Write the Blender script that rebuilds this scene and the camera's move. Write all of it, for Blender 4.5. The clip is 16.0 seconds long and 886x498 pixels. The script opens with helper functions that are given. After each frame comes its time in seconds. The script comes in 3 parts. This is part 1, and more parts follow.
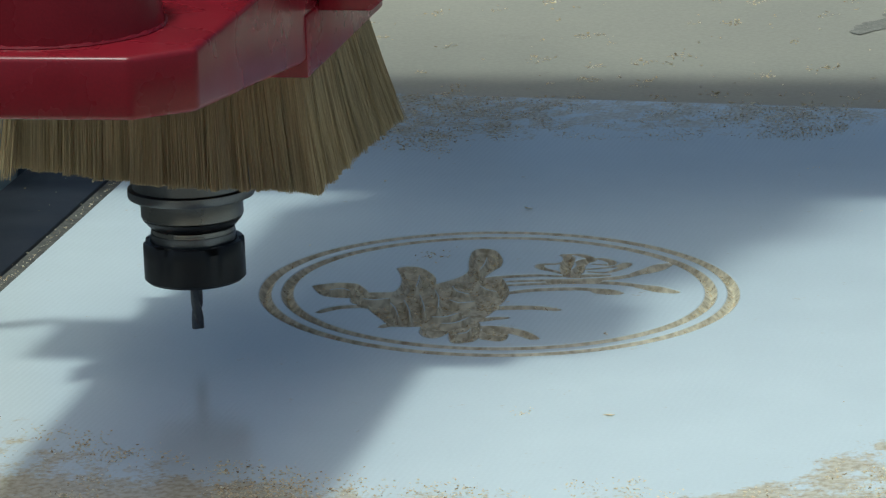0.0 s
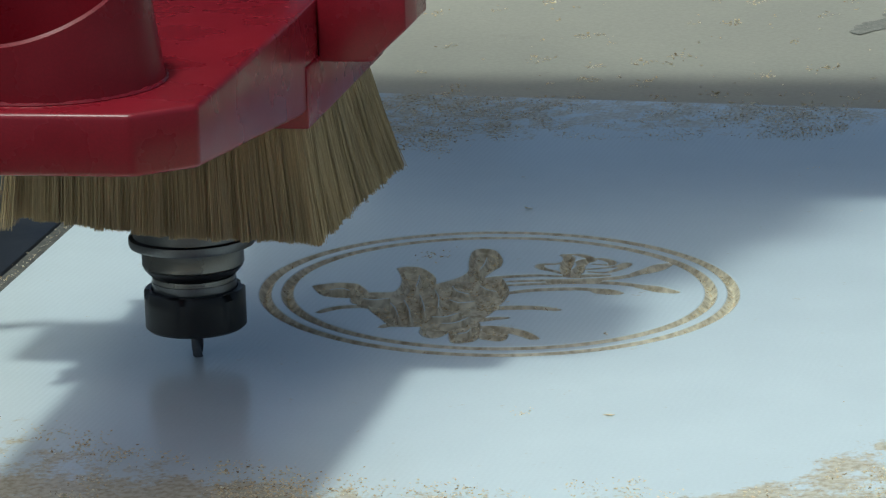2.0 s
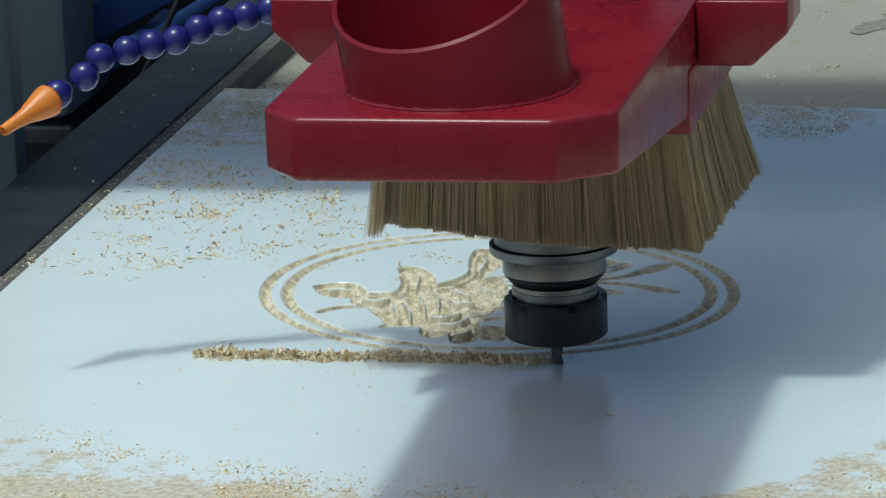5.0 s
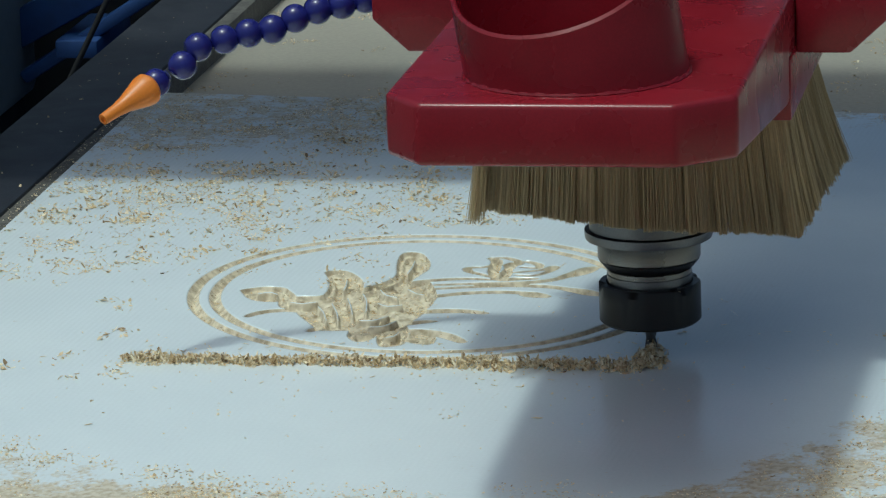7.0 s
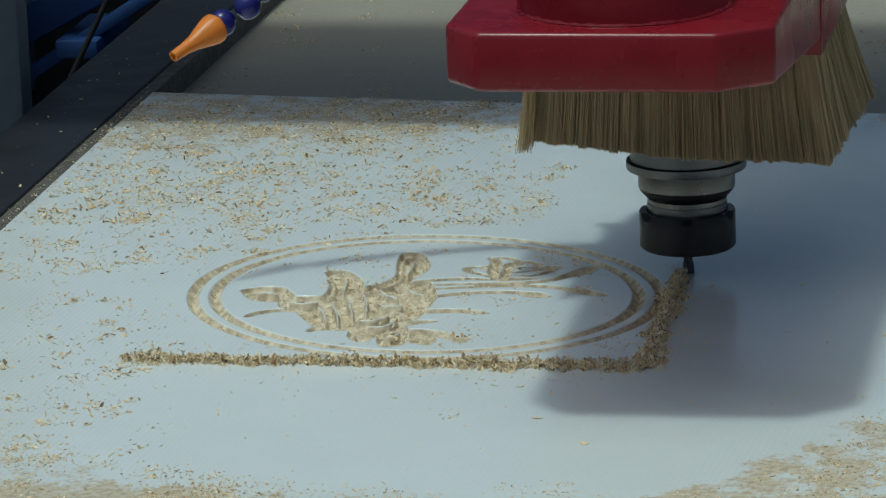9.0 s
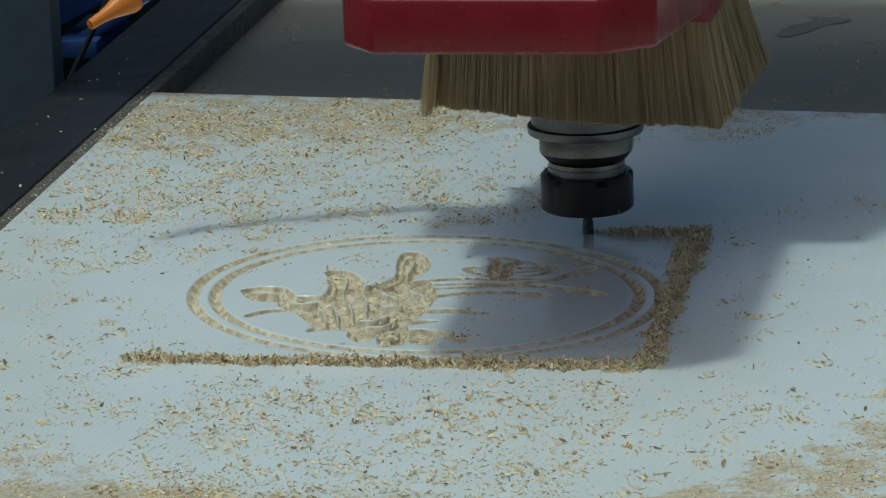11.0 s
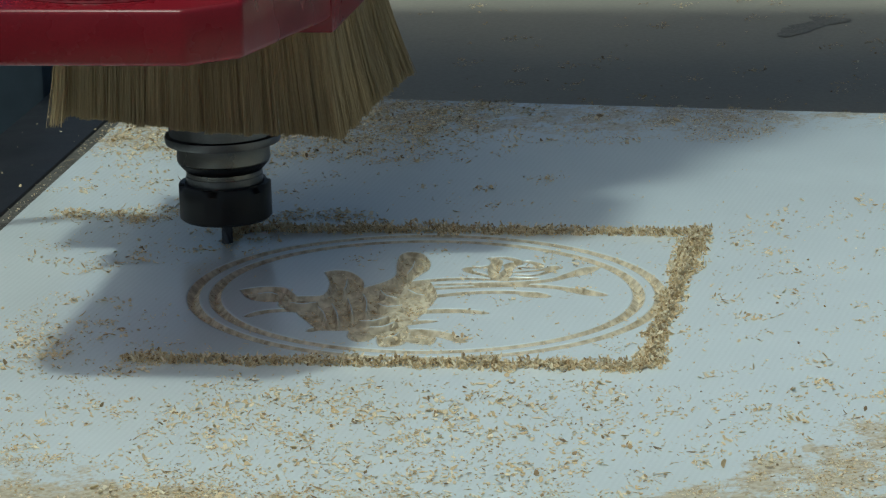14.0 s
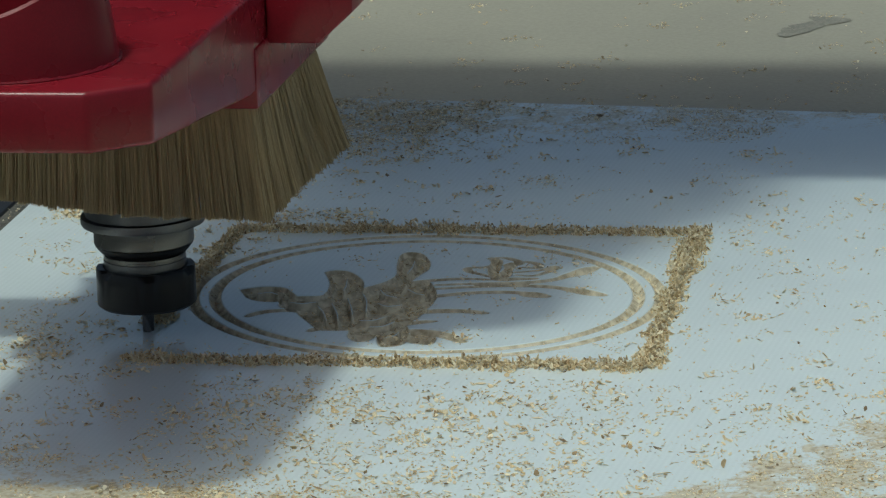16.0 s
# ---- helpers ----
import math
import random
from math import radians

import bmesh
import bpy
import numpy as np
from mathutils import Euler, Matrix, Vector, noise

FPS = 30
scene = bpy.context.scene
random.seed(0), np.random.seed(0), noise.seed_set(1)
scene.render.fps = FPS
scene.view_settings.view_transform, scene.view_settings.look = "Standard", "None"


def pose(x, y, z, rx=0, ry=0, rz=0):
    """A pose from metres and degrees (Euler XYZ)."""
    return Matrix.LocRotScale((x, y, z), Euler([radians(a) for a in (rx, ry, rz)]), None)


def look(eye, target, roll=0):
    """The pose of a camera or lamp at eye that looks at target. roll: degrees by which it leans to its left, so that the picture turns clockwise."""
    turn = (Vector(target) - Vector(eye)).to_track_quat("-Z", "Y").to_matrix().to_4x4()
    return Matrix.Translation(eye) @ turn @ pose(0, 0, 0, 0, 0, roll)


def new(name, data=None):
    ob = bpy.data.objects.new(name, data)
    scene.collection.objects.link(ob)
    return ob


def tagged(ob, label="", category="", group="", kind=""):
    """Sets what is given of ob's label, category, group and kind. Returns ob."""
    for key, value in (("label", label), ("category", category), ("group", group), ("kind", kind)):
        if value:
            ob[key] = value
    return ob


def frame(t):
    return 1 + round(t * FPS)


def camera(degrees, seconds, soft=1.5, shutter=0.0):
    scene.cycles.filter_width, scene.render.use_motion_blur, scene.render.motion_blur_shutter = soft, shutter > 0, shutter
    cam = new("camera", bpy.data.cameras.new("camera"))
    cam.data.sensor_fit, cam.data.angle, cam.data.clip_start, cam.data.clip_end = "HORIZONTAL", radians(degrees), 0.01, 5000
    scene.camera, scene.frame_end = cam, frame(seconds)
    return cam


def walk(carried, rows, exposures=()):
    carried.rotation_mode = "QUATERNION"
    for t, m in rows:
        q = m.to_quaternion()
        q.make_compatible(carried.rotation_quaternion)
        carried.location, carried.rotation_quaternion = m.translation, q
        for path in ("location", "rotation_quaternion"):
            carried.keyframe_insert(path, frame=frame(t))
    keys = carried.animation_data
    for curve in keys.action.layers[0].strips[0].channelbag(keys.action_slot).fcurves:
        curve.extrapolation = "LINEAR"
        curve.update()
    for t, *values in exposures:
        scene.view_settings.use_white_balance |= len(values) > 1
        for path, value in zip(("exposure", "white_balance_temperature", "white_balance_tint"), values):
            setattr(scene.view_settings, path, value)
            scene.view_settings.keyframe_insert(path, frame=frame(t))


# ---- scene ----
# ---------------------------------------------------------------- camera
cam = camera(11.14, 16.0, soft=1.25, shutter=0.2)


def eye_pose(s):
    """The tripod head's pose: s = 0 first framing, s = 1 second framing."""
    def mix(a, b):
        return a + (b - a) * s
    pitch, yaw = radians(mix(14.3615, 14.3499)), radians(mix(-11.6963, -10.7549))
    eye = Vector((0.56045, -2.09241, 0.60348))
    ahead = Vector((math.sin(yaw) * math.cos(pitch), math.cos(yaw) * math.cos(pitch), -math.sin(pitch)))
    return look(eye, eye + ahead, -mix(2.1117, 2.0478))


REFRAME = [(0, 0), (4.2, 0), (5.5, 0.0), (6.0, 0.13), (6.3, 0.26), (6.4, 0.31), (6.5, 0.59), (6.6, 1.05), (6.7, 1.12),
           (6.8, 1.06), (6.9, 1.0), (7.0, 1.0), (9.2, 1.0), (11.3, 1.0), (16, 1.0)]
walk(cam, [(t, eye_pose(s)) for t, s in REFRAME], exposures=[(0, -0.29, 5720, -11), (2.4, -0.24, 5740, -10), (3.6, -0.12, 5680, -9), (6.2, -0.36, 5640, -10), (7, -0.46, 5740, -10), (9, -0.76, 5830, -11),
      (11.5, -0.87, 5800, -12), (12.5, -0.77, 5930, -12), (14.2, -0.77, 5950, -12), (16, -0.59, 6000, -11)])

# ---------------------------------------------------------------- light
SUN_FROM = Vector((-0.18, -0.19, 1.0))
world = bpy.data.worlds.new("sky")
scene.world = world
world.use_nodes = True
wn = world.node_tree.nodes
sky = wn.new("ShaderNodeTexSky")
sky.sky_type, sky.sun_disc = "NISHITA", False
sky.air_density, sky.dust_density, sky.ozone_density = 0.5, 5.0, 0.3
sky.sun_elevation, sky.sun_rotation = radians(75), radians(225)
world.node_tree.links.new(sky.outputs[0], wn["Background"].inputs[0])
wn["Background"].inputs[1].default_value = 0.137
sun = new("sun", bpy.data.lights.new("sun", "SUN"))
sun.data.energy, sun.data.angle, sun.data.color = 1.84, radians(4.4), (1.0, 0.97, 0.92)
sun.matrix_world = look(SUN_FROM, (0, 0, 0))


# ---------------------------------------------------------------- materials
def mat(name, rgb, rough=0.5, metal=0.0, vary=0.15, scale=60.0, fine=900.0, bump=0.15, coat=0.0, island=0.0, spec=0.5):
    """A plain surface with broad and fine variation of colour, and fine relief."""
    m = bpy.data.materials.new(name)
    m.use_nodes = True
    nt, n = m.node_tree, m.node_tree.nodes
    b = n["Principled BSDF"]
    co = n.new("ShaderNodeTexCoord")
    broad, grain = n.new("ShaderNodeTexNoise"), n.new("ShaderNodeTexNoise")
    broad.inputs["Scale"].default_value, grain.inputs["Scale"].default_value = scale, fine
    broad.inputs["Detail"].default_value = 5
    nt.links.new(co.outputs["Object"], broad.inputs["Vector"])
    nt.links.new(co.outputs["Object"], grain.inputs["Vector"])
    add = n.new("ShaderNodeMath")
    add.operation = "ADD"
    nt.links.new(broad.outputs[0], add.inputs[0])
    nt.links.new(grain.outputs[0], add.inputs[1])
    src = add.outputs[0]
    if island:
        geo, mul = n.new("ShaderNodeNewGeometry"), n.new("ShaderNodeMath")
        mul.operation = "MULTIPLY_ADD"
        mul.inputs[1].default_value = island
        nt.links.new(geo.outputs["Random Per Island"], mul.inputs[0])
        nt.links.new(src, mul.inputs[2])
        src = mul.outputs[0]
    ramp = n.new("ShaderNodeMapRange")
    ramp.inputs["From Min"].default_value, ramp.inputs["From Max"].default_value = 0.6, 1.4 + island
    ramp.inputs["To Min"].default_value, ramp.inputs["To Max"].default_value = 1 - vary, 1 + vary
    nt.links.new(src, ramp.inputs[0])
    mix = n.new("ShaderNodeMix")
    mix.data_type, mix.blend_type = "RGBA", "MULTIPLY"
    mix.inputs["Factor"].default_value = 1
    mix.inputs["A"].default_value = (*rgb, 1)
    nt.links.new(ramp.outputs[0], mix.inputs["B"])
    nt.links.new(mix.outputs["Result"], b.inputs["Base Color"])
    rr = n.new("ShaderNodeMapRange")
    rr.inputs["From Min"].default_value, rr.inputs["From Max"].default_value = 0.3, 0.7
    rr.inputs["To Min"].default_value, rr.inputs["To Max"].default_value = max(0, rough - 0.06), min(1, rough + 0.08)
    nt.links.new(broad.outputs[0], rr.inputs[0])
    nt.links.new(rr.outputs[0], b.inputs["Roughness"])
    b.inputs["Metallic"].default_value = metal
    b.inputs["Coat Weight"].default_value = coat
    b.inputs["Specular IOR Level"].default_value = spec
    if bump:
        bp = n.new("ShaderNodeBump")
        bp.inputs["Strength"].default_value, bp.inputs["Distance"].default_value = bump, 0.0006
        nt.links.new(grain.outputs[0], bp.inputs["Height"])
        nt.links.new(bp.outputs[0], b.inputs["Normal"])
    return m


RED = mat("red_paint", (0.20, 0.008, 0.017), 0.27, vary=0.16, scale=30, fine=900, bump=0.09, spec=0.42)
BRISTLE = mat("bristle", (0.42, 0.325, 0.175), 0.55, vary=0.30, scale=40, fine=600, bump=0.0, island=1.6)
BACKING = mat("brush_backing", (0.16, 0.12, 0.06), 0.8)
STEEL = mat("ground_steel", (0.20, 0.19, 0.172), 0.30, 1.0, vary=0.1, scale=25, fine=1200, bump=0.03)
NECK = mat("dark_steel", (0.15, 0.15, 0.15), 0.34, 1.0, vary=0.15, bump=0.03)
BLACK = mat("black_oxide", (0.012, 0.011, 0.011), 0.36, vary=0.25, scale=80, bump=0.05, spec=0.35)
CARBIDE = mat("carbide", (0.10, 0.10, 0.105), 0.4, 1.0)
BLUE = mat("blue_plastic", (0.014, 0.016, 0.15), 0.22, vary=0.12, scale=90, bump=0.04)
ORANGE = mat("orange_plastic", (0.72, 0.22, 0.025), 0.4, vary=0.1, scale=90, bump=0.04)
CHIP = mat("wood_chip", (0.5, 0.4, 0.2), 0.85, vary=0.2, scale=300, fine=3000, bump=0.0)


def chip_tones(m):
    """Each chip takes its own tone, from dark bark brown to pale yellow."""
    nt, n = m.node_tree, m.node_tree.nodes
    geo, ramp = n.new("ShaderNodeNewGeometry"), n.new("ShaderNodeValToRGB")
    nt.links.new(geo.outputs["Random Per Island"], ramp.inputs[0])
    e = ramp.color_ramp.elements
    e[0].position, e[0].color = 0.0, (0.20, 0.14, 0.08, 1)
    e[1].position, e[1].color = 1.0, (0.86, 0.79, 0.60, 1)
    for at, rgb in ((0.05, (0.36, 0.25, 0.13)), (0.16, (0.66, 0.50, 0.28)), (0.5, (0.74, 0.60, 0.37))):
        e.new(at).color = (*rgb, 1)
    nt.links.new(ramp.outputs[0], n["Mix"].inputs["A"])


chip_tones(CHIP)
RAIL = mat("black_rail", (0.016, 0.018, 0.024), 0.5, vary=0.45, scale=40, fine=700, bump=0.25)
HOUSING = mat("dark_housing", (0.03, 0.03, 0.032), 0.5)
CONCRETE = mat("concrete", (0.05, 0.055, 0.055), 0.8, vary=0.3, scale=3, fine=60)
GREYPANEL = mat("grey_panel", (0.16, 0.20, 0.21), 0.5, vary=0.12, scale=4, fine=90, bump=0.05)
BLUESTEEL = mat("blue_steel", (0.02, 0.06, 0.20), 0.5, vary=0.2, scale=6, fine=90, bump=0.05)
DUSTY = mat("dusty_edge", (0.105, 0.10, 0.088), 0.8, vary=0.75, scale=130, fine=900, bump=0.4)
SMUDGE = mat("smudge", (0.24, 0.225, 0.19), 0.7, vary=0.4, scale=120, fine=500)
RUBBER = mat("black_rubber", (0.02, 0.02, 0.02), 0.6)


def laminate():
    """White melamine over a brown core: the core shows wherever the surface lies below the sheet's face."""
    m = mat("white_melamine", (0.74, 0.80, 0.82), 0.14, vary=0.035, scale=14, fine=500, bump=0.02, spec=0.62)
    nt, n = m.node_tree, m.node_tree.nodes
    b = n["Principled BSDF"]
    top = b.inputs["Base Color"].links[0].from_socket
    geo, sep = n.new("ShaderNodeNewGeometry"), n.new("ShaderNodeSeparateXYZ")
    nt.links.new(geo.outputs["Position"], sep.inputs[0])
    deep = n.new("ShaderNodeMapRange")
    deep.inputs["From Min"].default_value, deep.inputs["From Max"].default_value = -0.00025, -0.00055
    nt.links.new(sep.outputs["Z"], deep.inputs[0])
    spots, tone = n.new("ShaderNodeTexNoise"), n.new("ShaderNodeValToRGB")
    spots.inputs["Scale"].default_value, spots.inputs["Detail"].default_value = 190, 5
    co = n.new("ShaderNodeTexCoord")
    nt.links.new(co.outputs["Object"], spots.inputs["Vector"])
    tone.color_ramp.elements[0].position, tone.color_ramp.elements[0].color = 0.32, (0.40, 0.33, 0.22, 1)
    tone.color_ramp.elements[1].position, tone.color_ramp.elements[1].color = 0.62, (0.76, 0.69, 0.53, 1)
    nt.links.new(spots.outputs[0], tone.inputs[0])
    # film of fine dust in patches
    film, shape = n.new("ShaderNodeTexNoise"), n.new("ShaderNodeMapRange")
    film.inputs["Scale"].default_value, film.inputs["Detail"].default_value = 58, 7
    squash = n.new("ShaderNodeMapping")
    squash.inputs["Scale"].default_value = (1.0, 0.85, 1.0)
    nt.links.new(co.outputs["Object"], squash.inputs["Vector"])
    nt.links.new(squash.outputs[0], film.inputs["Vector"])
    shape.inputs["From Min"].default_value, shape.inputs["From Max"].default_value = 0.67, 0.80
    shape.inputs["To Max"].default_value = 0.78
    film.inputs["Roughness"].default_value = 0.66
    # old dust lies in drifts: along the far edge and over both near corners
    fx = n.new("ShaderNodeSeparateXYZ")
    nt.links.new(co.outputs["Object"], fx.inputs[0])
    total = film.outputs[0]
    for sx, sy, lift, top_at in ((-0.9, 4.5, -1.96, 0.26), (7.0, -5.0, -2.88, 0.27), (0.0, -5.0, -0.95, 0.16), (-2.5, -5.0, -0.69, 0.20)):
        m1, m2, m3 = n.new("ShaderNodeMath"), n.new("ShaderNodeMath"), n.new("ShaderNodeClamp")
        m1.operation = m2.operation = "MULTIPLY_ADD"
        nt.links.new(fx.outputs["X"], m1.inputs[0])
        m1.inputs[1].default_value, m1.inputs[2].default_value = sx, lift
        nt.links.new(fx.outputs["Y"], m2.inputs[0])
        m2.inputs[1].default_value = sy
        nt.links.new(m1.outputs[0], m2.inputs[2])
        nt.links.new(m2.outputs[0], m3.inputs[0])
        m3.inputs["Min"].default_value, m3.inputs["Max"].default_value = 0, top_at
        plus = n.new("ShaderNodeMath")
        plus.operation = "ADD"
        nt.links.new(total, plus.inputs[0])
        nt.links.new(m3.outputs[0], plus.inputs[1])
        total = plus.outputs[0]
    grains, scatter = n.new("ShaderNodeTexNoise"), n.new("ShaderNodeMath")
    grains.inputs["Scale"].default_value, grains.inputs["Detail"].default_value = 420, 3
    nt.links.new(squash.outputs[0], grains.inputs["Vector"])
    scatter.operation = "MULTIPLY_ADD"
    scatter.inputs[1].default_value, scatter.inputs[2].default_value = 0.36, -0.18
    nt.links.new(grains.outputs[0], scatter.inputs[0])
    spread = n.new("ShaderNodeMath")
    spread.operation = "ADD"
    nt.links.new(total, spread.inputs[0])
    nt.links.new(scatter.outputs[0], spread.inputs[1])
    nt.links.new(spread.outputs[0], shape.inputs[0])
    dusty, mix = n.new("ShaderNodeMix"), n.new("ShaderNodeMix")
    dusty.data_type = mix.data_type = "RGBA"
    pale = n.new("ShaderNodeValToRGB")
    pale.color_ramp.elements[0].position, pale.color_ramp.elements[0].color = 0.40, (0.70, 0.60, 0.41, 1)
    pale.color_ramp.elements[1].position, pale.color_ramp.elements[1].color = 0.66, (0.46, 0.34, 0.18, 1)
    speck = n.new("ShaderNodeTexNoise")
    speck.inputs["Scale"].default_value, speck.inputs["Detail"].default_value = 300, 4
    nt.links.new(squash.outputs[0], speck.inputs["Vector"])
    nt.links.new(speck.outputs[0], pale.inputs[0])
    nt.links.new(pale.outputs[0], dusty.inputs["B"])
    nt.links.new(shape.outputs[0], dusty.inputs["Factor"])
    nt.links.new(top, dusty.inputs["A"])
    nt.links.new(deep.outputs[0], mix.inputs["Factor"])
    nt.links.new(dusty.outputs["Result"], mix.inputs["A"])
    nt.links.new(tone.outputs[0], mix.inputs["B"])
    nt.links.new(mix.outputs["Result"], b.inputs["Base Color"])
    wave, relief, slant = n.new("ShaderNodeTexWave"), n.new("ShaderNodeBump"), n.new("ShaderNodeMapping")
    slant.inputs["Rotation"].default_value = (0, 0, radians(4))
    nt.links.new(co.outputs["Object"], slant.inputs["Vector"])
    nt.links.new(slant.outputs[0], wave.inputs["Vector"])
    wave.inputs["Scale"].default_value, wave.inputs["Distortion"].default_value = 100, 1.0
    relief.inputs["Strength"].default_value, relief.inputs["Distance"].default_value = 0.13, 0.0002
    nt.links.new(wave.outputs[1], relief.inputs["Height"])
    nt.links.new(relief.outputs[0], b.inputs["Normal"])
    old = b.inputs["Roughness"].links[0].from_socket
    rough = n.new("ShaderNodeMath")
    rough.operation = "MAXIMUM"
    nt.links.new(old, rough.inputs[0])
    nt.links.new(deep.outputs[0], rough.inputs[1])
    nt.links.new(rough.outputs[0], b.inputs["Roughness"])
    return m


def bed_surface():
    m = mat("fibreboard_bed", (0.35, 0.325, 0.265), 0.7, vary=0.12, scale=7, fine=350, bump=0.15)
    nt, n = m.node_tree, m.node_tree.nodes
    b = n["Principled BSDF"]
    top = b.inputs["Base Color"].links[0].from_socket
    co = n.new("ShaderNodeTexCoord")
    stain, cut, mix = n.new("ShaderNodeTexNoise"), n.new("ShaderNodeMapRange"), n.new("ShaderNodeMix")
    stain.inputs["Scale"].default_value, stain.inputs["Detail"].default_value = 11, 6
    nt.links.new(co.outputs["Object"], stain.inputs["Vector"])
    cut.inputs["From Min"].default_value, cut.inputs["From Max"].default_value = 0.66, 0.74
    cut.inputs["To Max"].default_value = 0.5
    nt.links.new(stain.outputs[0], cut.inputs[0])
    mix.data_type = "RGBA"
    mix.inputs["B"].default_value = (0.2, 0.18, 0.15, 1)
    nt.links.new(cut.outputs[0], mix.inputs["Factor"])
    nt.links.new(top, mix.inputs["A"])
    nt.links.new(mix.outputs["Result"], b.inputs["Base Color"])
    return m


LAMINATE, BED = laminate(), bed_surface()


# ---------------------------------------------------------------- mesh helpers
def mesh_of(name, bm, material):
    me = bpy.data.meshes.new(name)
    bm.to_mesh(me)
    bm.free()
    me.materials.append(material)
    return me


def smooth(me, angle=35):
    me.polygons.foreach_set("use_smooth", [True] * len(me.polygons))
    me.set_sharp_from_angle(angle=radians(angle))
    return me


def part(name, bm, material, parent, label=""):
    ob = new(name, smooth(mesh_of(name, bm, material)))
    ob.parent = parent
    return tagged(ob, label)


def box(x0, x1, y0, y1, z0, z1, bevel=0.0):
    bm = bmesh.new()
    bmesh.ops.create_cube(bm, size=1, matrix=Matrix.Translation(((x0 + x1) / 2, (y0 + y1) / 2, (z0 + z1) / 2))
                          @ Matrix.Diagonal((x1 - x0, y1 - y0, z1 - z0, 1)))
    if bevel:
        bmesh.ops.bevel(bm, geom=bm.edges[:], offset=bevel, segments=2, affect="EDGES", profile=0.5)
    return bm


def prism(points, z0, z1, bevel=0.0, turn=None, drop=None):
    """An outline in x, y drawn up from z0 to z1."""
    bm = bmesh.new()
    face = bm.faces.new([bm.verts.new((x, y, z0)) for x, y in points])
    up = bmesh.ops.extrude_face_region(bm, geom=[face])["geom"]
    bmesh.ops.translate(bm, vec=(0, 0, z1 - z0), verts=[v for v in up if isinstance(v, bmesh.types.BMVert)])
    if drop:
        for v in bm.verts:
            if v.co.z < (z0 + z1) / 2:
                v.co.z += drop(v.co.y)
        low = [f for f in bm.faces if len(f.verts) > 4]
        bmesh.ops.connect_verts_concave(bm, faces=low)
    bmesh.ops.recalc_face_normals(bm, faces=bm.faces[:])
    if bevel:
        bmesh.ops.bevel(bm, geom=[e for e in bm.edges if e.is_boundary or e.calc_face_angle(0) > 0.12], offset=bevel, segments=3, affect="EDGES", profile=0.5)
    if turn is not None:
        bm.transform(turn)
    return bm


def lathe(profile, steps=64, closed=False):
    """Radius and height, turned about z."""
    bm = bmesh.new()
    rings = []
    for r, z in profile:
        rings.append([bm.verts.new((r * math.cos(2 * math.pi * i / steps), r * math.sin(2 * math.pi * i / steps), z)) for i in range(steps)])
    pairs = list(zip(rings, rings[1:])) + ([(rings[-1], rings[0])] if closed else [])
    for a, b in pairs:
        for i in range(steps):
            j = (i + 1) % steps
            bm.faces.new((a[i], a[j], b[j], b[i]))
    if not closed:
        bm.faces.new(list(reversed(rings[0])))
        bm.faces.new(rings[-1])
    bmesh.ops.recalc_face_normals(bm, faces=bm.faces[:])
    return bm


# ---------------------------------------------------------------- the setting
tagged(new("floor", mesh_of("floor", box(-60, 60, -60, 60, -0.9, -0.8), CONCRETE)), "grey concrete workshop floor under the machine", "floor", kind="structure")
tagged(new("machine_bed", smooth(mesh_of("machine_bed", box(-0.139, 1.3, -0.7, 1.9, -0.06, -0.018, 0.001), BED))),
       "beige fibreboard machine bed dusted with wood chips", "machine bed", kind="structure")
for name, spots in (("oil_smudge", ((0.2465, 0.895, 0.013, 0.024), (0.258, 0.918, 0.016, 0.020), (0.236, 0.878, 0.009, 0.016))),):
    flat = bmesh.new()
    for k, (x, y, a, c) in enumerate(spots):
        ring = [flat.verts.new((x + a * (0.8 + 0.3 * math.sin(3 * g + k)) * math.cos(g), y + c * (0.8 + 0.25 * math.sin(2 * g + 2 * k)) * math.sin(g), -0.0176 + 0.0001 * k))
                for g in [i * 0.349 for i in range(18)]]
        flat.faces.new(ring)
    tagged(new(name, mesh_of(name, flat, SMUDGE)), "dark grey smudge on the machine bed", "stain", kind="structure")
rail = new("side_rail")
tagged(rail, "black painted steel side rail of the machine table", "rail")
rail.location = (-0.17, 0.5, -0.06)
part("rail_body", box(-0.030, 0.0255, -1.2, 1.4, 0, 0.060, 0.002), RAIL, rail)
part("lip", box(0.0257, 0.0358, -1.2, 1.4, 0.03, 0.0582, 0.0006), DUSTY, rail, "dust-covered inner edge")
frame_beam = new("machine_frame", mesh_of("machine_frame", box(-0.19, 1.2, -0.6, 1.8, -0.8, -0.064, 0.004), BLUESTEEL))
tagged(frame_beam, "blue steel frame carrying the machine bed", "machine frame")

